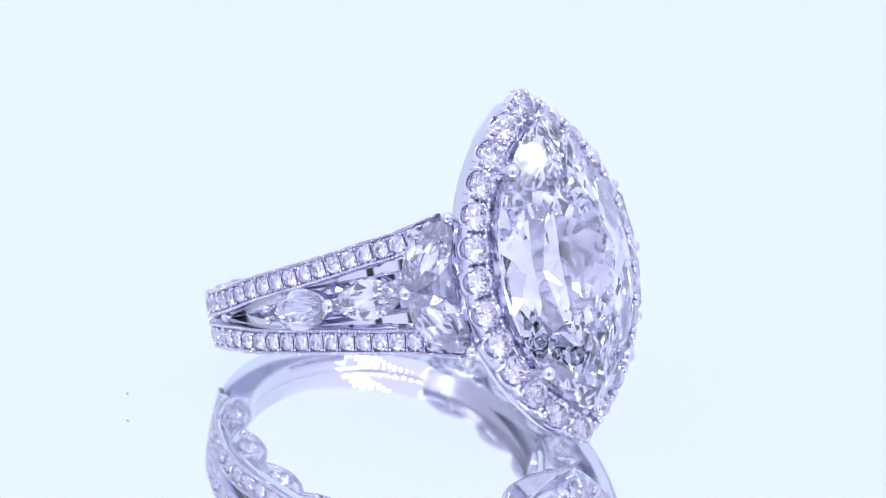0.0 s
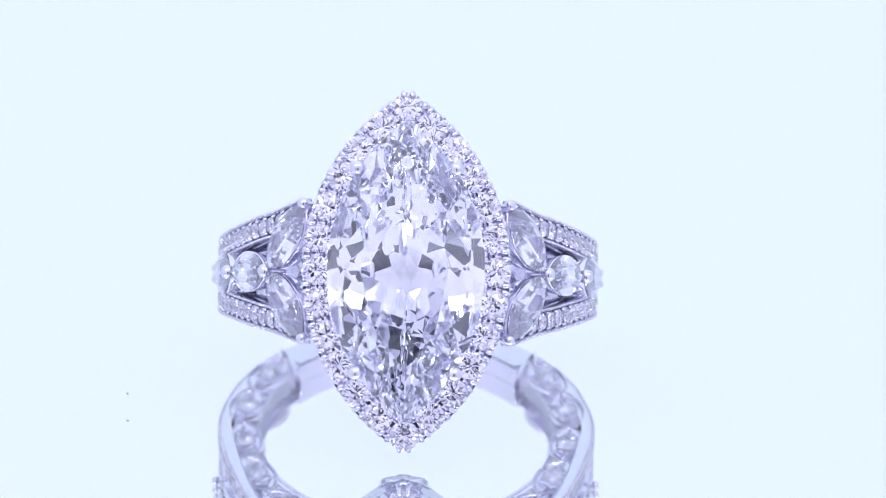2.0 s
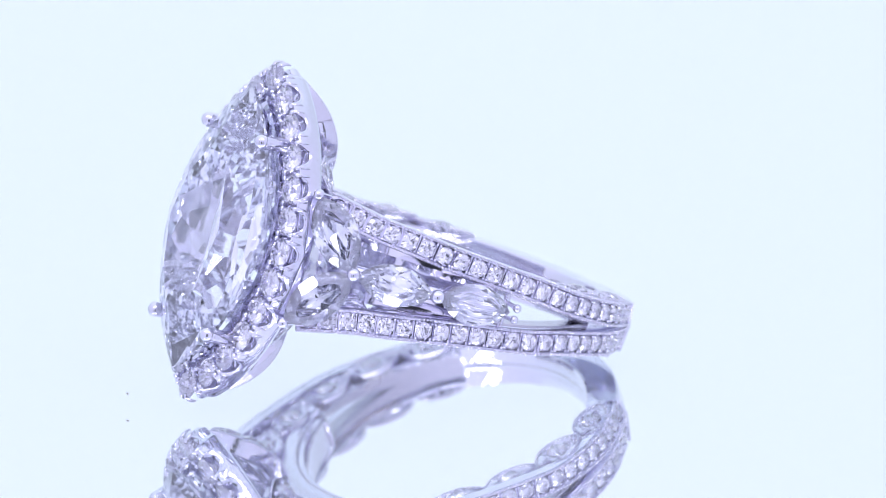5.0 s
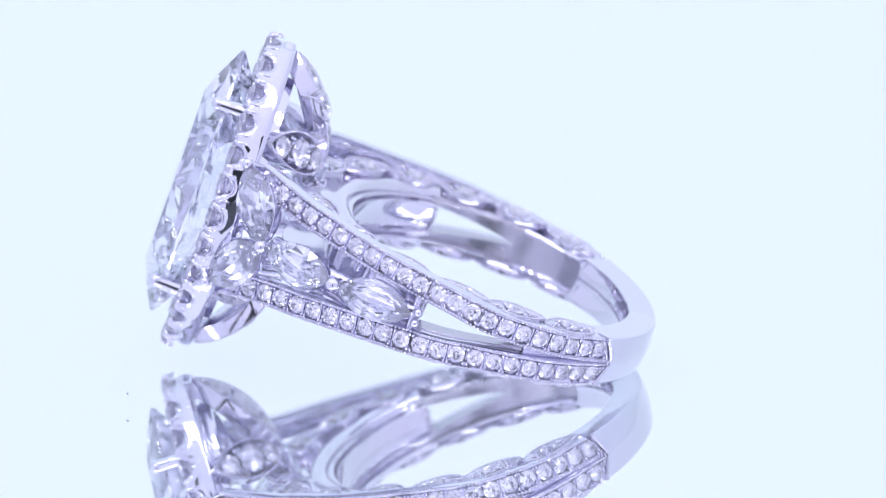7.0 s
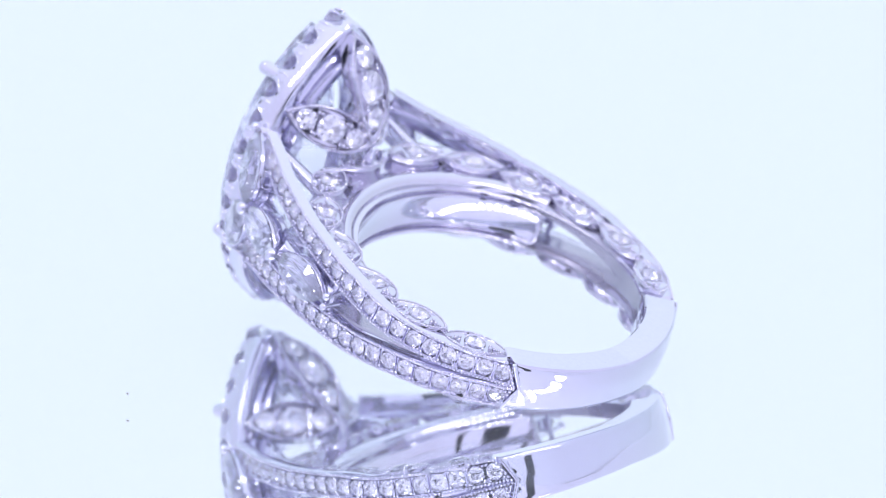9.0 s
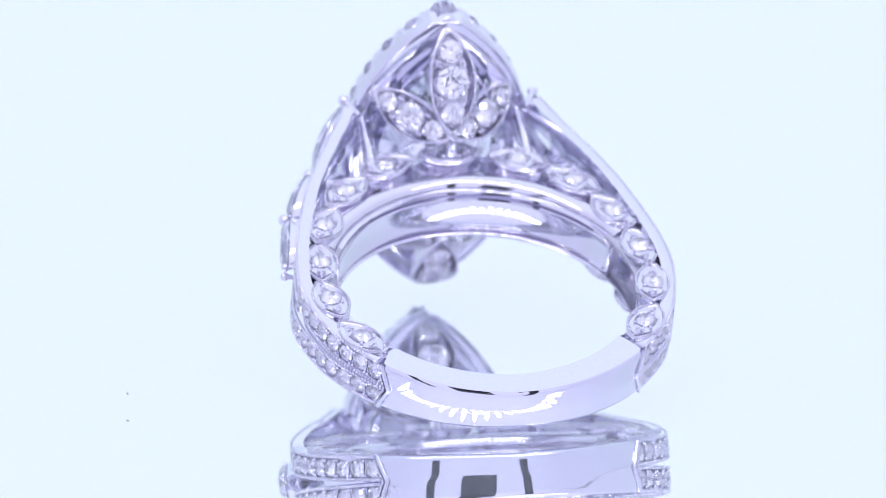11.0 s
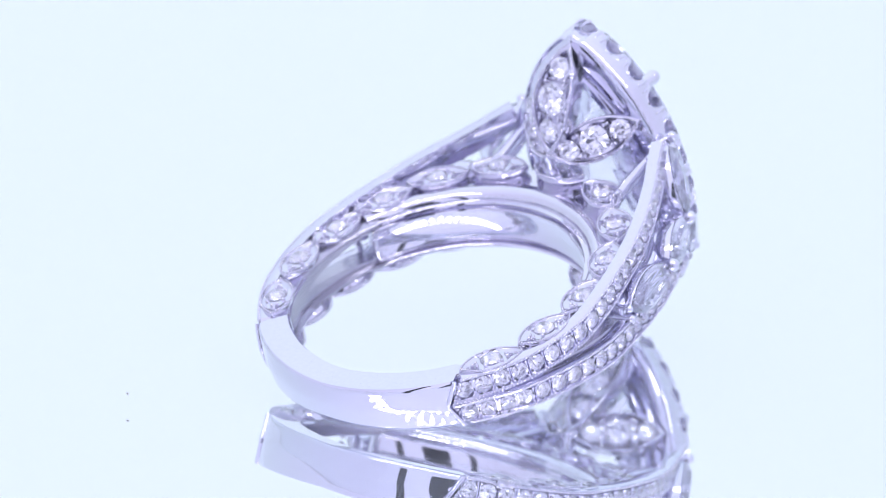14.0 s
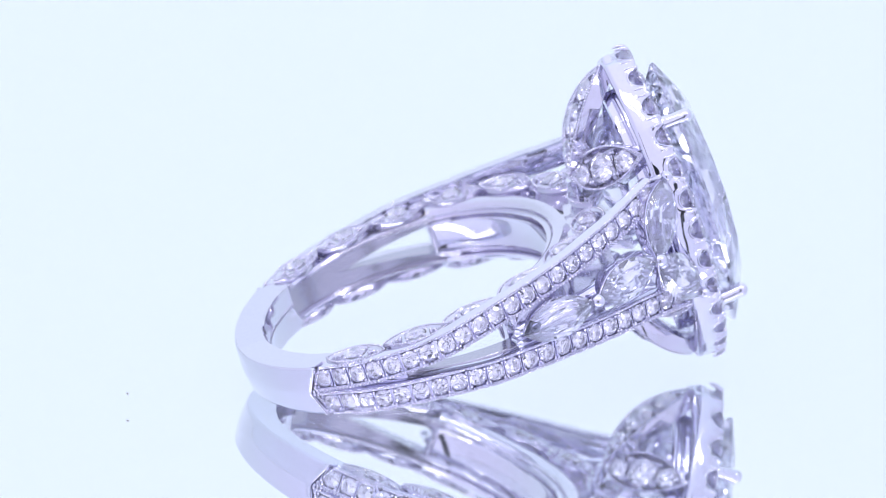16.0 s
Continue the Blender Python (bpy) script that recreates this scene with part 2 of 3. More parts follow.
def filming_body():
    """The dark body that the ring mirrors, behind the lens."""
    thing = tagged(new("filming_device"), "dark camera body on a stand before the front cloth", "camera")
    bag = Bag()
    r = [(-54, 4), (-48, -2), (48, -2), (54, 4), (54, 108), (48, 114), (-48, 114), (-54, 108)]
    bag.add(*sweep([[(x, y, z) for x, z in r] for y in (-352, -348, -300, -296)]))
    finish("body", bag.v, bag.f, DARK, thing, smooth=False)
    bag = Bag()
    tube(bag, [(0, -326, -8), (0, -326, 0)], 34, 24)
    finish("stand", bag.v, bag.f, DARK, thing)


filming_body()


def led_strip(cy, r, spread, pitch, long=27):
    """Oval lamps on a curved board under the tent's top."""
    thing = tagged(new("led_strip"), "curved row of bright white oval LED lamps under the tent top", "light strip", "led strips")
    n = int(2 * spread / pitch)
    angles = [(-spread + 2 * spread * i / n) / r for i in range(n + 1)]
    st = [[((r + a) * math.sin(t), cy - (r + a) * math.cos(t), z) for a, z in ((-8, 446), (8, 446), (8, 450), (-8, 450))] for t in angles]
    finish("board", *sweep(st), STRIP, thing, smooth=False)
    one = Bag()
    bead(one, (0, 0, 0), 1.0)
    me = mesh_only("led", [(a * pitch * 0.22, b * long, c * 6) for a, b, c in one.v], one.f, LED)
    for t in angles:
        shared("led", me, pose(r * math.sin(t) * MM, (cy - r * math.cos(t)) * MM, 0.441, 0, 0, math.degrees(t)), thing)
    return thing


led_strip(-1240, -1000, 462, 44, 50)
led_strip(-2812, -2500, 440, 36, 9)


# ---- the ring: x across it, y from the finger hole to the head, z along the finger; origin amid the halo ----
RING = tagged(new("ring"), "white gold marquise diamond halo ring on a mirror plate", "ring")
CY, R_OUT, R_EDGE = -15.2, 10.86, 10.75
CI, R_IN = -16.0, 8.4


def polar(phi, r, z):
    a = radians(phi)
    return Vector((r * math.sin(a), CY + r * math.cos(a), z))


def r_inner(phi):
    s, c = math.sin(radians(phi)), math.cos(radians(phi))
    thick = 0.22 * min(1.0, max(0.0, (abs(phi) - 125) / 40)) if abs(phi) < 235 else 0.0
    return (CI - CY) * c + math.sqrt(R_IN ** 2 - ((CI - CY) * s) ** 2) - thick


def half_width(phi):
    return float(np.interp(abs(phi), (0, 60, 104, 140, 180), (1.95, 1.8, 1.6, 1.42, 1.2)))


# rows of stones: place across, out and along, for the outer face of one row
ROW = [(7.1, -23.35, 0.72), (9.25, -20.6, 0.84), (10.2, -18.3, 0.96), (10.62, -16, 1.15), (10.5, -14, 1.45), (10.1, -12, 1.66),
       (9.55, -10, 1.88), (8.88, -8, 2.12), (7.98, -6, 2.42), (7.25, -4.6, 2.6), (6.4, -3.1, 2.93), (5.7, -1.75, 3.24)]


def shank():
    st = []
    for i in range(143):
        phi = 109 + i
        q = phi if phi <= 180 else 360 - phi
        # the side walls stand lower under the scallops
        hw, ri = half_width(q) - 0.3 * min(1.0, max(0.0, (136.0 - q) / 4.0)), r_inner(q)
        # a groove with a rounded end runs along the inside, under the stones
        full = min(1.0, max(0.0, (136.0 - q) / 3.0))
        deep, gw = 0.36 * min(1.0, full * 3), (hw - 0.32) * math.sqrt(1 - (1 - full) ** 2)
        half = [(ri + 0.12, hw), (ri + 0.03, hw - 0.1), (ri, gw + 0.1 + 0.2 * (1 - full)), (ri + 0.03, gw + 0.05), (ri + deep, gw), (ri + deep, gw * 0.5)]
        prof = [(r, -z) for r, z in half] + [(ri + deep, 0)] + half[::-1]
        rim = [(R_EDGE - 0.1, hw), (R_EDGE - 0.02, hw - 0.08)] + [(R_EDGE + 0.02 + (R_OUT - R_EDGE - 0.02) * (1 - k ** 1.3), k * (hw - 0.2)) for k in (1.0, 0.85, 0.7, 0.55, 0.4, 0.25, 0.12, 0.0)]
        rim += [(r, -z) for r, z in rim[-2::-1]]
        prof += [(r - 0.74 * min(1, max(0, (140.2 - 3.0 * abs(z) / 1.4 - q) / 1.2)), z) for r, z in rim]
        st.append([polar(phi, r, z) for r, z in prof])
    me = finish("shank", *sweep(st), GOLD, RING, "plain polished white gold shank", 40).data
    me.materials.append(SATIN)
    # the groove floor gets the gold with the shade in its colour
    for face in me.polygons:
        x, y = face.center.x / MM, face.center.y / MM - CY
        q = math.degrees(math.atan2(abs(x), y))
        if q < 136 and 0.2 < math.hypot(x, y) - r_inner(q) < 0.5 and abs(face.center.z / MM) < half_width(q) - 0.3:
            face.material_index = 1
    for side in (1, -1):
        bag = Bag()
        line = [polar(side * (136.9 + 3.3 * (1 - abs(k) / 6)), R_OUT + 0.03 - 0.12 * abs(k) / 6, 1.4 * k / 6) for k in range(-6, 7)]
        tube(bag, line, 0.13, 8)
        finish("chevron_edge", bag.v, bag.f, GOLD, RING, "polished pointed edge where the stones end", 60)


def rail(side, up):
    st = []
    for i in range(33):
        phi = 69 + 40 * i / 32
        ri, hw = r_inner(phi), half_width(phi) - 0.3
        lo = 0.03 + 0.9 * max(0.0, 1 - i / 30) ** 0.85
        prof = [(ri + 0.36, lo), (ri + 0.36, hw - 0.32), (ri + 0.03, hw - 0.27), (ri, hw - 0.2), (ri + 0.03, hw - 0.1), (ri + 0.12, hw), (9.88, hw), (9.95, hw - 0.1), (9.95, lo + 0.1), (9.88, lo)]
        st.append([polar(side * phi, r, up * z) for r, z in prof])
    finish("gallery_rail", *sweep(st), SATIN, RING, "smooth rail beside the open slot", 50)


def under_plate():
    st = []
    for i in range(49):
        phi = -72 + 144 * i / 48
        ri, hw = r_inner(phi), half_width(phi)
        ro = scallop_radius(phi) + 0.35
        up = [(ri + 0.16, 0.0), (ri + 0.12, 0.8), (ri + 0.06, 0.95), (ri + 0.1, 1.02), (ri + 0.46, 1.05), (ri + 0.46, hw - 0.62), (ri + 0.08, hw - 0.58), (ri, hw - 0.5), (ri + 0.04, hw - 0.42), (ri + 0.3, hw - 0.4), (ri + 0.33, hw - 0.22), (ri + 0.45, hw - 0.06), (ri + 0.65, hw + 0.06), (ri + 0.9, hw + 0.1), (ri + 1.15, hw + 0.06), (ri + 1.32, hw - 0.06), (ri + 1.7, hw - 0.12), (ro, hw - 0.12), (ro, hw - 0.7), (ri + 0.8, hw - 0.9)]
        prof = [(r, -z) for r, z in up[:0:-1]] + up
        st.append([polar(phi, r, z) for r, z in prof])
    bag = Bag()
    bag.add(*sweep(st))
    for sd in (1, -1):
        lip = [(62, 1.0), (68, 1.0), (70.6, 0.92), (71.6, 0.7), (71.8, 0.0), (71.6, -0.7), (70.6, -0.92), (68, -1.0), (62, -1.0)]
        tube(bag, [polar(sd * phi, r_inner(phi) + 0.16, z) for phi, z in lip], 0.17, 8)
    finish("gallery_plate", bag.v, bag.f, SOFT, RING, "polished curved plate under the head", 50)


def setting_plate(name, w, l, thick, stones, m, parent, rim=0.09, label="", bow=0.0):
    """A milgrain-edged pointed plate, set with small stones, in its own plane (long in x), bowed up by bow."""
    key = (name, w, l)

    def lift(p):
        return Vector((p[0], p[1], p[2] + bow * (1 - (p[0] / l) ** 2)))

    if key not in GEMS:
        bag = Bag()
        n = 36
        out = [vesica(w, l, i / n) for i in range(n)]
        bed = max(d for x, d in stones) * 0.425 + 0.1
        under = ((0.62, -bed - thick), (0.82, -bed * 0.75), (1.0, -0.2)) if len(stones) == 1 else ((0.88, -bed - thick), (1.0, -bed))
        st = [[lift((p.x * s, p.y * s, z)) for p in out] for s, z in under + ((1.0, 0.0), (0.9, 0.05), (0.85, -0.03))]
        if len(stones) == 1:
            # one round seat in a solid plate
            hole = stones[0][1] / 2
            for r, z in ((hole * 1.25, 0.0), (hole * 1.04, 0.03), (hole, -0.1), (hole * 0.45, -bed + 0.03)):
                st.append([lift((p.normalized().x * r, p.normalized().y * r, z)) for p in out])
        else:
            st.append([lift((p.x * 0.8, p.y * 0.8, -bed)) for p in out])
        bag.add(*sweep(st))
        run = 4 * math.hypot(w, l) * 1.04
        k = int(run / (rim * 2.1))
        for i in range(k):
            p = vesica(w - 0.02, l - 0.04, i / k)
            bead(bag, lift((p.x * 0.96, p.y * 0.96, 0.05)), rim)
        if len(stones) == 1:
            hole = stones[0][1] / 2
            for sx in (-1, 1):
                for sy in (-1, 1):
                    bead(bag, lift((sx * hole * 0.78, sy * hole * 0.78, 0.05)), 0.13)
                    bead(bag, lift((sx * (hole + 0.28), sy * 0.14, 0.03)), 0.12)
                bead(bag, lift((sx * (hole + 0.5), 0, 0.03)), 0.13)
                bead(bag, lift((sx * (hole + 0.76), 0, 0.02)), 0.09)
        for a, b in zip(stones, stones[1:]):
            x = (a[0] * b[1] + b[0] * a[1]) / (a[1] + b[1])
            for dx in (-0.11, 0.11):
                for sy in (-1, 1):
                    bead(bag, lift((x + dx, sy * w * 0.5, 0.04)), 0.14)
                box = [lift((x + dx * 0.7 + e, y, z)) for z in (-bed, -0.02) for e, y in ((-0.025, -w * 0.66), (0.025, -w * 0.66), (0.025, w * 0.66), (-0.025, w * 0.66))]
                bag.add(box, [(0, 3, 2, 1), (4, 5, 6, 7), (0, 1, 5, 4), (1, 2, 6, 5), (2, 3, 7, 6), (3, 0, 4, 7)])
        GEMS[key] = mesh_only(name, bag.v, bag.f, GOLD_CUT, 60)
    ob = shared(name, GEMS[key], m, parent, label)
    for x, d in stones:
        tilt = Vector((2 * bow * x / l ** 2, 0, 1))
        shared("diamond", brilliant(d), place(lift((x, 0, 0.1 if len(stones) == 1 else 0.02)), tilt, (1, 0.3, 0)), ob)
    return ob


def scallop_radius(phi):
    return float(np.interp(abs(phi), (0, 22, 42, 62, 82, 103, 124), (10.5, 10.35, 9.9, 9.42, 9.22, 9.4, 9.68)))


def scallops():
    for up in (1, -1):
        for phi in (0, 22, 42, 62, 82.5, 103, 124):
            for side in ((1, -1) if phi else (1,)):
                z = half_width(phi) + (0.04 if phi > 120 else 0.15 if phi >= 75 else 0.26 if phi > 50 else 0.36)
                a = radians(phi * side)
                along = (math.cos(a), -math.sin(a), 0)
                m = place(polar(phi * side, scallop_radius(phi), up * z), (0, 0, up), along)
                setting_plate("scallop", 1.0, 1.88, 0.04, ((0, 1.2),), m, RING, 0.085, "engraved milgrain scallop with one round diamond")


def shoulder_row(side, up):
    pts, run = catmull([(side * x, y, up * z) for x, y, z in ROW], 80)
    frames = []
    for i, p in enumerate(pts):
        t = (pts[min(i + 1, 80)] - pts[max(i - 1, 0)]).normalized()
        o = Vector((t.y, -t.x, 0)).normalized()
        if o.x * side < 0:
            o = -o
        if i < 30:
            o = (o + Vector((0, 0, up * 0.12 * (1 - i / 30)))).normalized()
        s = o.cross(t).normalized()
        if s.z * up < 0:
            s = -s
        frames.append((p, t, o, s))
    hw = 0.71

    def at(i, a, b):
        p, t, o, s = frames[i]
        cut = (a + hw) * 0.62 * max(0.0, 1 - i / 6)
        return p + t * cut + s * a + o * b

    prof = [(-hw, -0.66), (-hw, -0.08), (-hw + 0.06, 0.0), (-0.53, 0.0), (-0.49, -0.5), (0.49, -0.5), (0.53, 0.0), (hw - 0.06, 0.0), (hw, -0.08), (hw, -0.66), (0, -0.72)]
    bar = finish("shoulder_bar", *sweep([[at(i, a, b) for a, b in prof] for i in range(81)]), GOLD, RING, "white gold bar set with round diamonds between milgrain edges", 40)
    grain = Bag()
    steps = int(run / 0.215)
    for q in range(steps + 1):
        f = min(q / steps * 80, 79.999)
        i = int(f)
        for a in (-hw + 0.07, hw - 0.07):
            bead(grain, at(i, a, 0.03).lerp(at(i + 1, a, 0.03), f - i), 0.1)
    for q in range(7):
        bead(grain, at(0, -hw + 0.06 + q * 0.21, 0.02), 0.11)
    tagged(finish("milgrain", grain.v, grain.f, GOLD_CUT, bar, "tiny milgrain beads", 60), kind="stuff")
    pitch = 1.06
    n = int((run - 0.7) / pitch)
    prongs = Bag()
    for k in range(n + 1):
        f = (0.85 + k * pitch) / run * 80
        i = min(int(f), 79)
        p, t, o, s = frames[i]
        q = pts[i].lerp(pts[i + 1], f - i)
        if f < 79:
            shared("diamond", brilliant(0.97), place(q - o * 0.03, o, spin()), bar)
        mid = q - t * (pitch / 2)
        for d in (-0.06, 0.06):
            for a in (-0.42, 0.42):
                bead(prongs, mid + t * d * 1.7 + s * a + o * 0.02, 0.095)
            box = [mid + t * (d + e) + s * a + o * b for b in (-0.55, -0.01) for a, e in ((-0.5, -0.018), (0.5, -0.018), (0.5, 0.018), (-0.5, 0.018))]
            prongs.add(box, [(0, 3, 2, 1), (4, 5, 6, 7), (0, 1, 5, 4), (1, 2, 6, 5), (2, 3, 7, 6), (3, 0, 4, 7)])
    tagged(finish("bead_prong", prongs.v, prongs.f, GOLD, bar, "bead prongs and narrow grooves between the stones", 60), kind="stuff")


B1, B2, B3, TOP = (7.7, -3.06, 0), (9.88, -7.36, 0), (10.75, -12.1, 0), (5.58, -0.92, 3.64)
BALL = Bag()
ball_bm = bmesh.new()
bmesh.ops.create_uvsphere(ball_bm, u_segments=20, v_segments=12, radius=1.0)
ball_bm.verts.index_update()
BALL.add([v.co for v in ball_bm.verts], [tuple(v.index for v in f.verts) for f in ball_bm.faces])
ball_bm.free()


def ball_prong(p, r, root, label="polished ball prong"):
    bag = Bag()
    bag.add([Vector(p) + Vector(v) * r for v in BALL.v], BALL.f)
    tube(bag, [p, root], r * 0.62, 10, r * 0.5)
    finish("ball_prong", bag.v, bag.f, GOLD, RING, label, 60)


def marquise_stone(a, b, out, w, trim):
    a, b = Vector(a), Vector(b)
    d = b - a
    l = d.length / 2 - trim
    n = Vector(out) - d * (Vector(out).dot(d) / d.dot(d))
    n.normalize()
    m = place((a + b) / 2 - n * 0.1, n, d)
    bag = Bag()
    k = 28
    st = [[Vector((p.x, p.y, z)) for p in (vesica(w * s, l * s, i / k) for i in range(k))] for s, z in ((0.96, -0.12), (0.99, -0.2), (0.80, -1.15), (0.66, -1.1), (0.74, -0.5), (0.9, -0.14))]
    bag.add(*sweep(st, closed=False)[0:1], [f for f in sweep(st)[1][:-2]])
    seat_mesh = mesh_only("marquise_setting", bag.v, bag.f, GOLD, 50)
    seat = shared("marquise_setting", seat_mesh, m, RING, "white gold seat of a marquise diamond")
    shared("marquise_diamond", cut_stone(w, round(l, 2), DIAMOND, 3 + int(l * 100) % 7, 0.54, 1.0, (-0.85, 0.0, 0.85)), Matrix(), seat, "clear marquise-cut diamond")


def shoulders():
    for side in (1, -1):
        def S(p, up=1):
            return (p[0] * side, p[1], p[2] * up)
        for up in (1, -1):
            marquise_stone(S(B1), S(TOP, up), (side * 0.85, 0.52, 0), 1.22, 0.1)
            ball_prong(S(TOP, up), 0.32, (side * 4.9, -2.3, 3.5 * up))
        marquise_stone(S(B1), S(B2), (side, 0.4, 0), 1.12, 0.25)
        marquise_stone(S(B2), S(B3), (side, 0.1, 0), 1.14, 0.2)
        ball_prong(S(B1), 0.40, (side * 6.5, -4.0, 0))
        ball_prong(S(B2), 0.40, (side * 8.6, -7.9, 0))
        ball_prong((side * 10.75, -12.25, 0.32), 0.24, (side * 9.6, -12.4, 0.4))
        ball_prong((side * 10.75, -12.25, -0.32), 0.24, (side * 9.6, -12.4, -0.4))
        stem, _ = catmull([(side * 6.2, -3.9, 0), (side * 8.5, -7.6, 0), (side * 9.5, -11.0, 0), (side * 9.6, -12.0, 0)], 16)
        bag = Bag()
        tube(bag, stem, 0.42, 8)
        tube(bag, [(side * 9.85, -12.1, -1.0), (side * 9.85, -12.1, 1.0)], 0.17, 8)
        finish("stem", bag.v, bag.f, GOLD, RING, "wire carrying the marquise stones", 60)


def ring_prism(outer, inner, y0, y1, n=160):
    """A pointed hoop with rounded edges and slightly domed sides."""
    st = []
    for i in range(n):
        u = i / n

        def at(e, y):
            # e from 0 on the inner outline to 1 on the outer one
            a = vesica(inner[0] + (outer[0] - inner[0]) * e, inner[1] + (outer[1] - inner[1]) * e, u)
            return (a.y, y, a.x)
        h = y1 - y0
        st.append([at(0.93, y0 + 0.02 * h), at(0.98, y0 + 0.12 * h), at(1.0, y0 + 0.4 * h), at(1.0, y1 - 0.3 * h), at(0.98, y1 - 0.1 * h), at(0.93, y1), at(0.07, y1), at(0.02, y1 - 0.1 * h), at(0, y1 - 0.4 * h), at(0.02, y0 + 0.1 * h), at(0.07, y0)])
    return sweep(st, closed=True)


HALO_STONES = 24


def halo():
    frame_ob = finish("halo", *ring_prism((5.42, 9.5), (4.15, 7.6), -1.5, -0.8), GOLD, RING, "white gold halo of round diamonds round the centre stone", 60)
    n = HALO_STONES
    fine = [vesica(4.84, 8.84, i / 2000) for i in range(2001)]
    run = np.cumsum([0] + [(b - a).length for a, b in zip(fine, fine[1:])])

    def on(k):
        return fine[min(int(np.searchsorted(run, run[-1] * (k % n) / n)), 2000)]

    def outward(k):
        d = (on(k + 0.04) - on(k - 0.04)).normalized()
        return Vector((d.y, -d.x, 0)), d
    st = []
    m = n * 20
    pitch = run[-1] / n
    for i in range(m):
        k = i / 20
        p = on(k)
        o, d = outward(k)
        off = ((k + 0.5) % 1.0 - 0.5) * pitch
        top = 0.0 - 0.66 * math.sqrt(max(0.0, 1 - (off / 0.56) ** 2))
        pinch = min(1.0, abs(p.y) / 0.9 + 0.55)
        st.append([((p + o * r * pinch).y, y, (p + o * r * pinch).x) for r, y in ((0.45, -1.45), (0.62, -1.56), (0.7, -1.5), (0.75, -1.3), (0.77, -0.95), (0.76, top - 0.14), (0.73, top - 0.04), (0.68, top), (0.56, top - 0.03))])
    wall = Bag()
    wall.add(*sweep(st, closed=True))
    # a raised rounded edge follows the scallops
    crest = [Vector(q[-3]) * 0.5 + Vector(q[-2]) * 0.5 for q in st]
    tube(wall, crest + crest[:1], 0.07, 6)
    finish("scalloped_wall", wall.v, wall.f, GOLD, frame_ob, "wall cut in a deep scallop round each stone", 50)
    one = Bag()
    one.add([Vector(q) * 0.17 for q in BALL.v], BALL.f)
    tube(one, [(0, 0, 0), (0, 0, -0.6)], 0.15, 8, 0.17)
    pm = mesh_only("bead_prong", one.v, one.f, GOLD, 60)
    claw = Bag()
    claw.add([(a * 0.25, b * 0.15, c * 0.16) for a, b, c in BALL.v], BALL.f)
    tube(claw, [(0.05, 0, -0.02), (0.2, 0, -0.16), (0.25, 0, -0.4), (0.22, 0, -0.66)], 0.16, 10, 0.05)
    cm = mesh_only("claw_prong", claw.v, claw.f, GOLD, 60)
    for k in range(n):
        p = on(k)
        shared("diamond", brilliant(1.62), place((p.y, 0.0, p.x), (0, 1, 0), spin()), frame_ob)
        h = on(k + 0.5)
        o, d = outward(k + 0.5)
        for e in (-0.19, 0.19):
            q = h + o * 0.52 + d * e
            shared("claw_prong", cm, place((q.y, 0.03, q.x), (0, 1, 0), (o.y + d.y * e * 0.9, 0, o.x + d.x * e * 0.9)), frame_ob)
        for e in (-0.15, 0.15):
            q = h - o * 0.56 + d * e
            shared("bead_prong", pm, place((q.y, 0.03, q.x), (0, 1, 0)), frame_ob)
    for e in (1, -1):
        for a in (-0.22, 0.22):
            shared("claw_prong", cm, place((a, 0.02, (9.52 - abs(a) * 0.4) * e), (0, 1, 0), (a, 0, e)), frame_ob)


def basket():
    for up in (1, -1):
        K = Vector((0, -5.2, 3.4 * up))
        for q, w in ((Vector((0, -1.6, 9.15 * up)), 1.36), (Vector((4.12, -1.55, 4.75 * up)), 1.2), (Vector((-4.12, -1.55, 4.75 * up)), 1.2)):
            d = q - K
            mid = (q + K) / 2
            n = mid - Vector((0, -0.5, 2.5 * up))
            n = n - d * (n.dot(d) / d.dot(d))
            setting_plate("gallery_petal" if w > 1.3 else "side_petal", w, round(d.length / 2, 2), 0.1, ((-1.32 * w, 1.0 * w), (0, 1.42 * w), (1.32 * w, 1.0 * w)),
                          place(mid, n, d), RING, 0.09, "milgrain petal of the gallery with three round diamonds", 0.75 if w > 1.3 else 0.4)
        bag = Bag()
        tube(bag, [K, (0, -5.1, 2.7 * up), (0, -5.0, 1.8 * up)], 0.3, 10, 0.5)
        finish("gallery_foot", bag.v, bag.f, GOLD, RING, "short polished foot where the petals meet", 60)
    for sx in (1, -1):
        for sz in (1, -1):
            bag = Bag()
            tube(bag, [(sx * 4.6, -1.4, sz * 2.7), (sx * 4.55, -4.2, sz * 2.1), (sx * 4.7, -6.6, sz * 1.6)], 0.4, 12)
            finish("gallery_post", bag.v, bag.f, GOLD, RING, "polished post between halo and band", 60)
            tip = Vector((sx * 2.64, 1.6, sz * 5.48))
            bag = Bag()
            bag.add([tip + Vector(v) * 0.42 for v in BALL.v], BALL.f)
            tube(bag, [tip, (sx * 2.66, 0.4, sz * 5.52), (sx * 2.62, -0.6, sz * 5.46), (sx * 2.5, -1.3, sz * 5.3)], 0.4, 14, 0.45)
            finish("claw_prong", bag.v, bag.f, GOLD, RING, "polished claw with a ball end", 60)


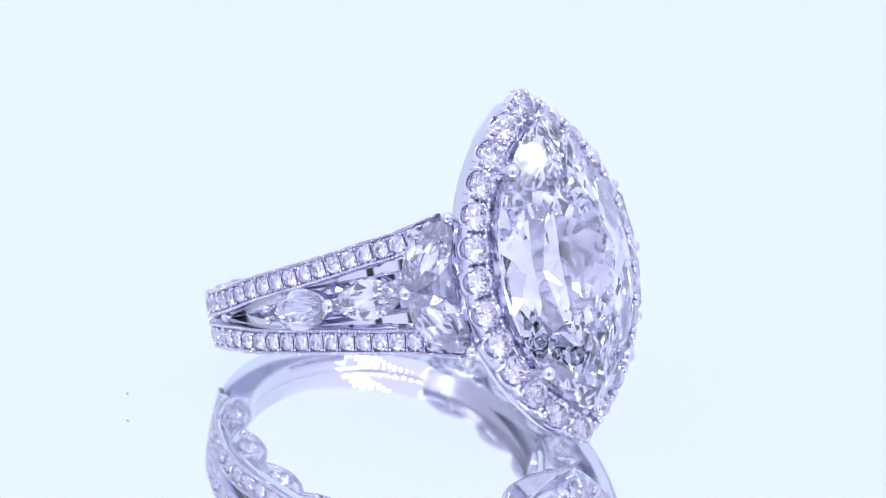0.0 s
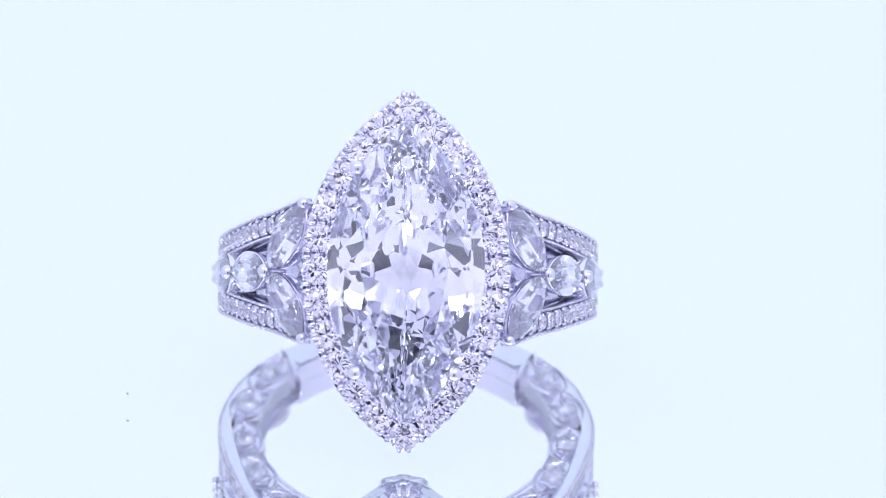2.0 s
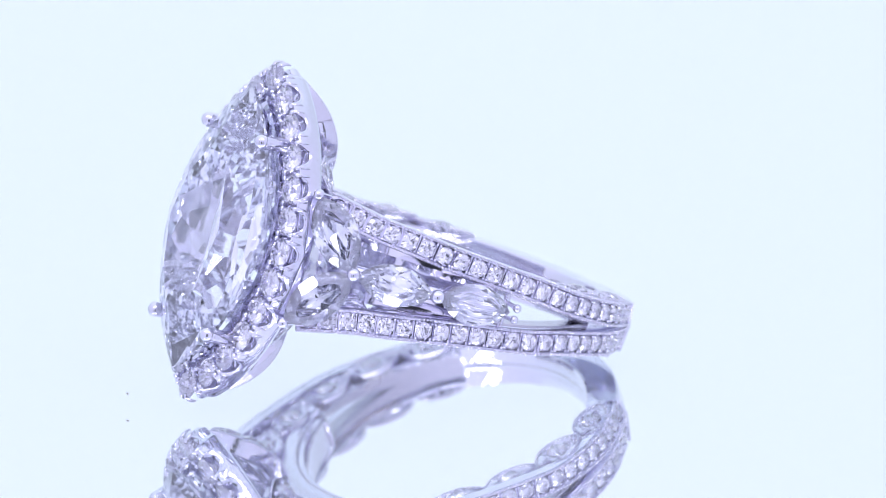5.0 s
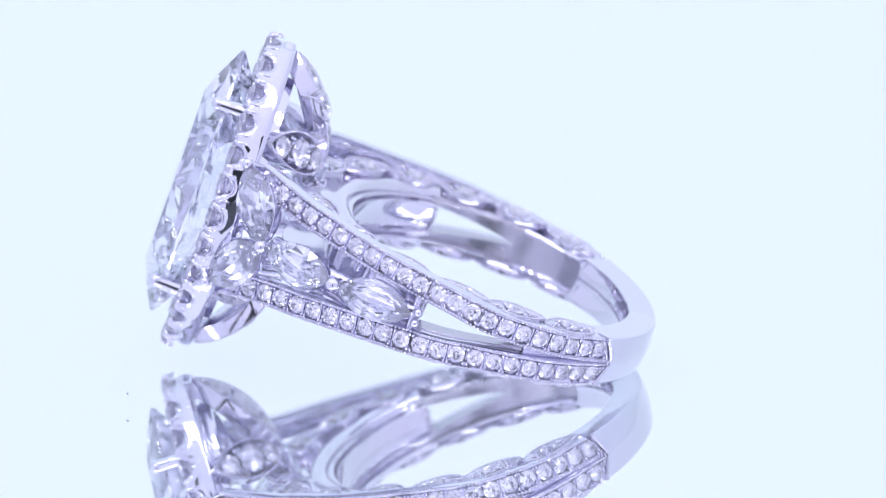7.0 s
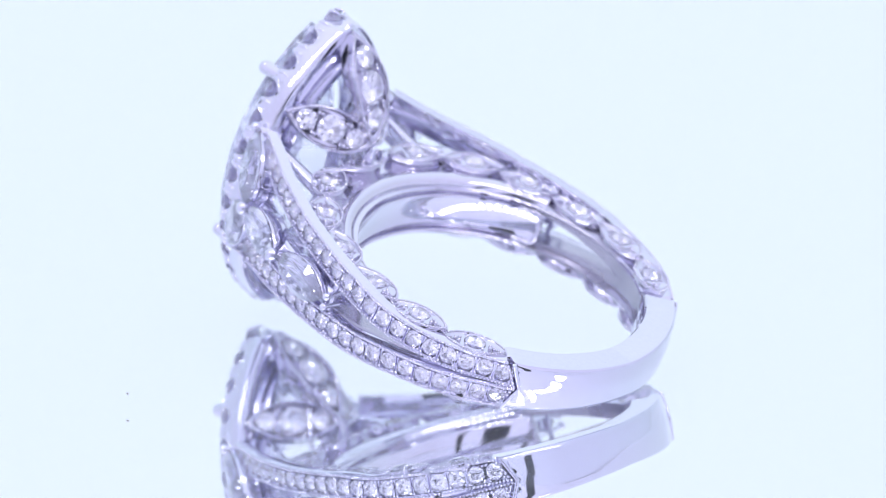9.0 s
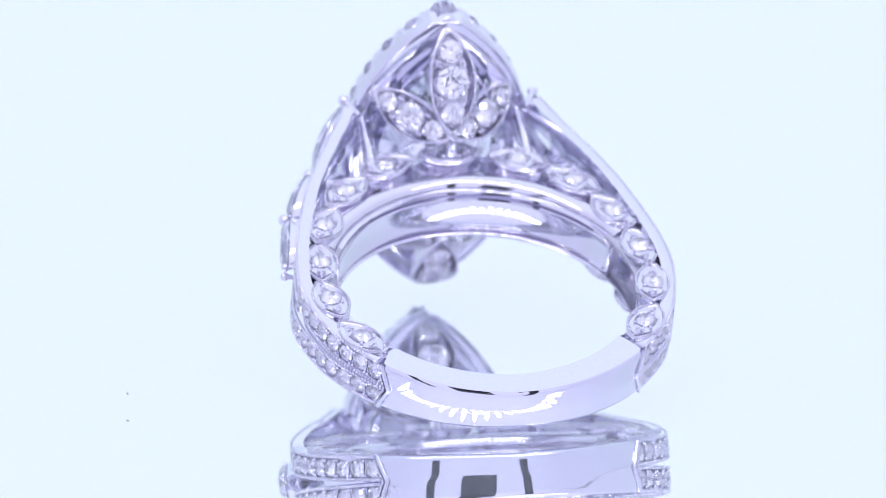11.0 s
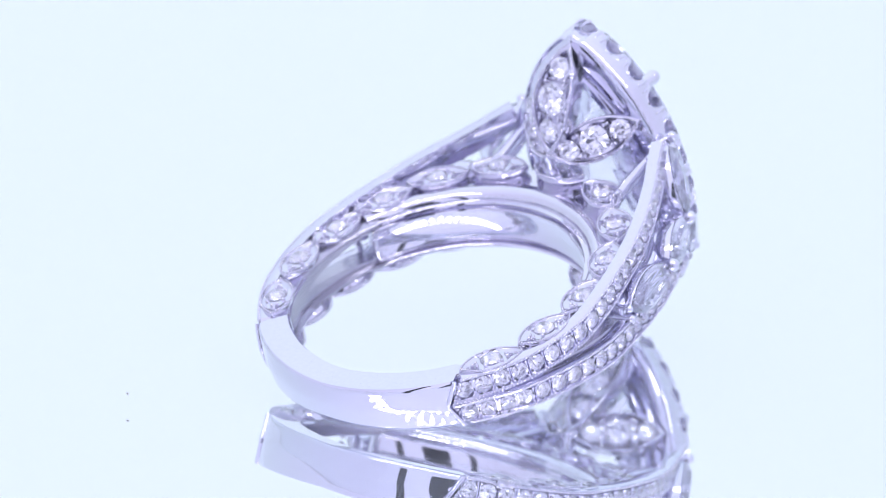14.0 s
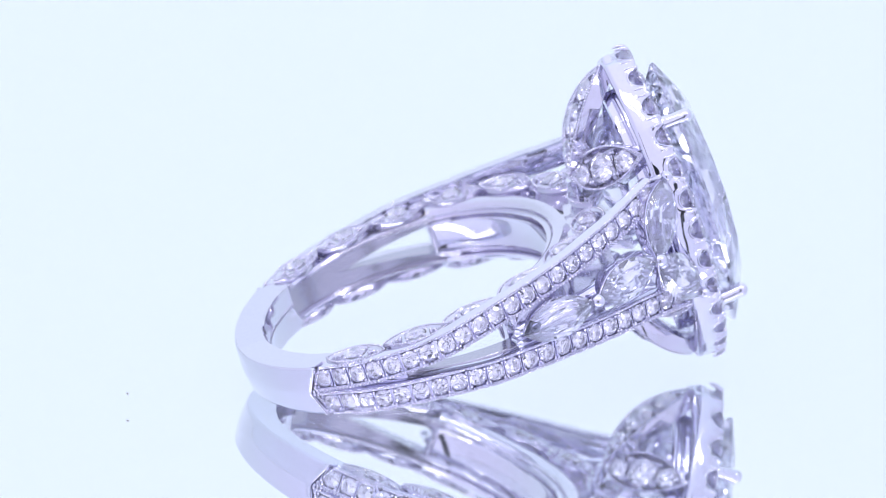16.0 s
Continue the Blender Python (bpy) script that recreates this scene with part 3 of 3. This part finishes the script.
def centre_stone():
    finish("seat_collar", *ring_prism((3.95, 7.5), (3.62, 6.95), -2.1, 0.1), GOLD, RING, "polished collar under the edge of the centre stone", 40)
    g = cut_stone(4.22, 8.1, DIAMOND, 21, 0.57, 1.1, (-0.95, -0.7, -0.32, 0.32, 0.7, 0.95), 42.6,
                  ((0.4, 2.5, (-0.85, -0.55, 0.55, 0.85)), (0.58, 5.0, (-0.9, -0.5, -0.2, 0.2, 0.5, 0.9)), (0.74, 9.0, (-0.75, -0.35, 0.0, 0.35, 0.75))), (-0.15, -0.05, 0.05, 0.15))
    shared("centre_diamond", g, place((0, 1.2, 0), (0, 1, 0)), RING, "large clear marquise-cut centre diamond")


shank()
for sd in (1, -1):
    for u in (1, -1):
        rail(sd, u)
under_plate()
halo()
basket()
centre_stone()
shoulders()
for sd in (1, -1):
    for u in (1, -1):
        shoulder_row(sd, u)
scallops()


# ---- two specks of dust on the plate ----
def speck(x, y):
    bag = Bag()
    bead(bag, (x, y, 0.05), 0.075)
    bag.v = [(a, b, 0.05 + (c - 0.05) * 0.66) for a, b, c in bag.v]
    tagged(finish("dust_speck", bag.v, bag.f, DUST), "dark speck of dust on the glass", "dust", "dust specks")


speck(-20.8, 29.3)
speck(-17.4, -6.1)


# ---- the slow turn of the ring ----
LIFT = 9.51
TILT = radians(18.848)
BASIS = Matrix(((-1, 0, 0), (0, -math.cos(TILT), math.sin(TILT)), (0, math.sin(TILT), math.cos(TILT)))).to_4x4()
REST = Matrix.Translation((-1.965 * MM, -12.823 * MM, LIFT * MM)) @ BASIS
TURN = [(0.0, 36.0), (0.5, 27.0), (1.0, 17.95), (1.5, 8.95), (2.0, 0.0), (2.5, -9.25), (3.0, -18.5), (3.5, -27.5), (4.0, -36.4), (4.5, -45.4), (5.7, -67.3),
        (7.0, -91.2), (7.5, -100.5), (8.0, -110.0), (8.5, -119.4), (9.0, -128.8), (10.2, -152.2), (11.5, -177.0), (12.0, -185.9), (12.5, -194.8),
        (13.0, -203.8), (13.5, -212.7), (14.0, -221.6), (14.5, -230.4), (15.0, -239.1), (15.5, -247.8), (16.0, -256.5)]


def motions():
    walk(RING, [(t, pose(0, 0, 0, 0, 0, a) @ REST) for t, a in TURN])


motions()
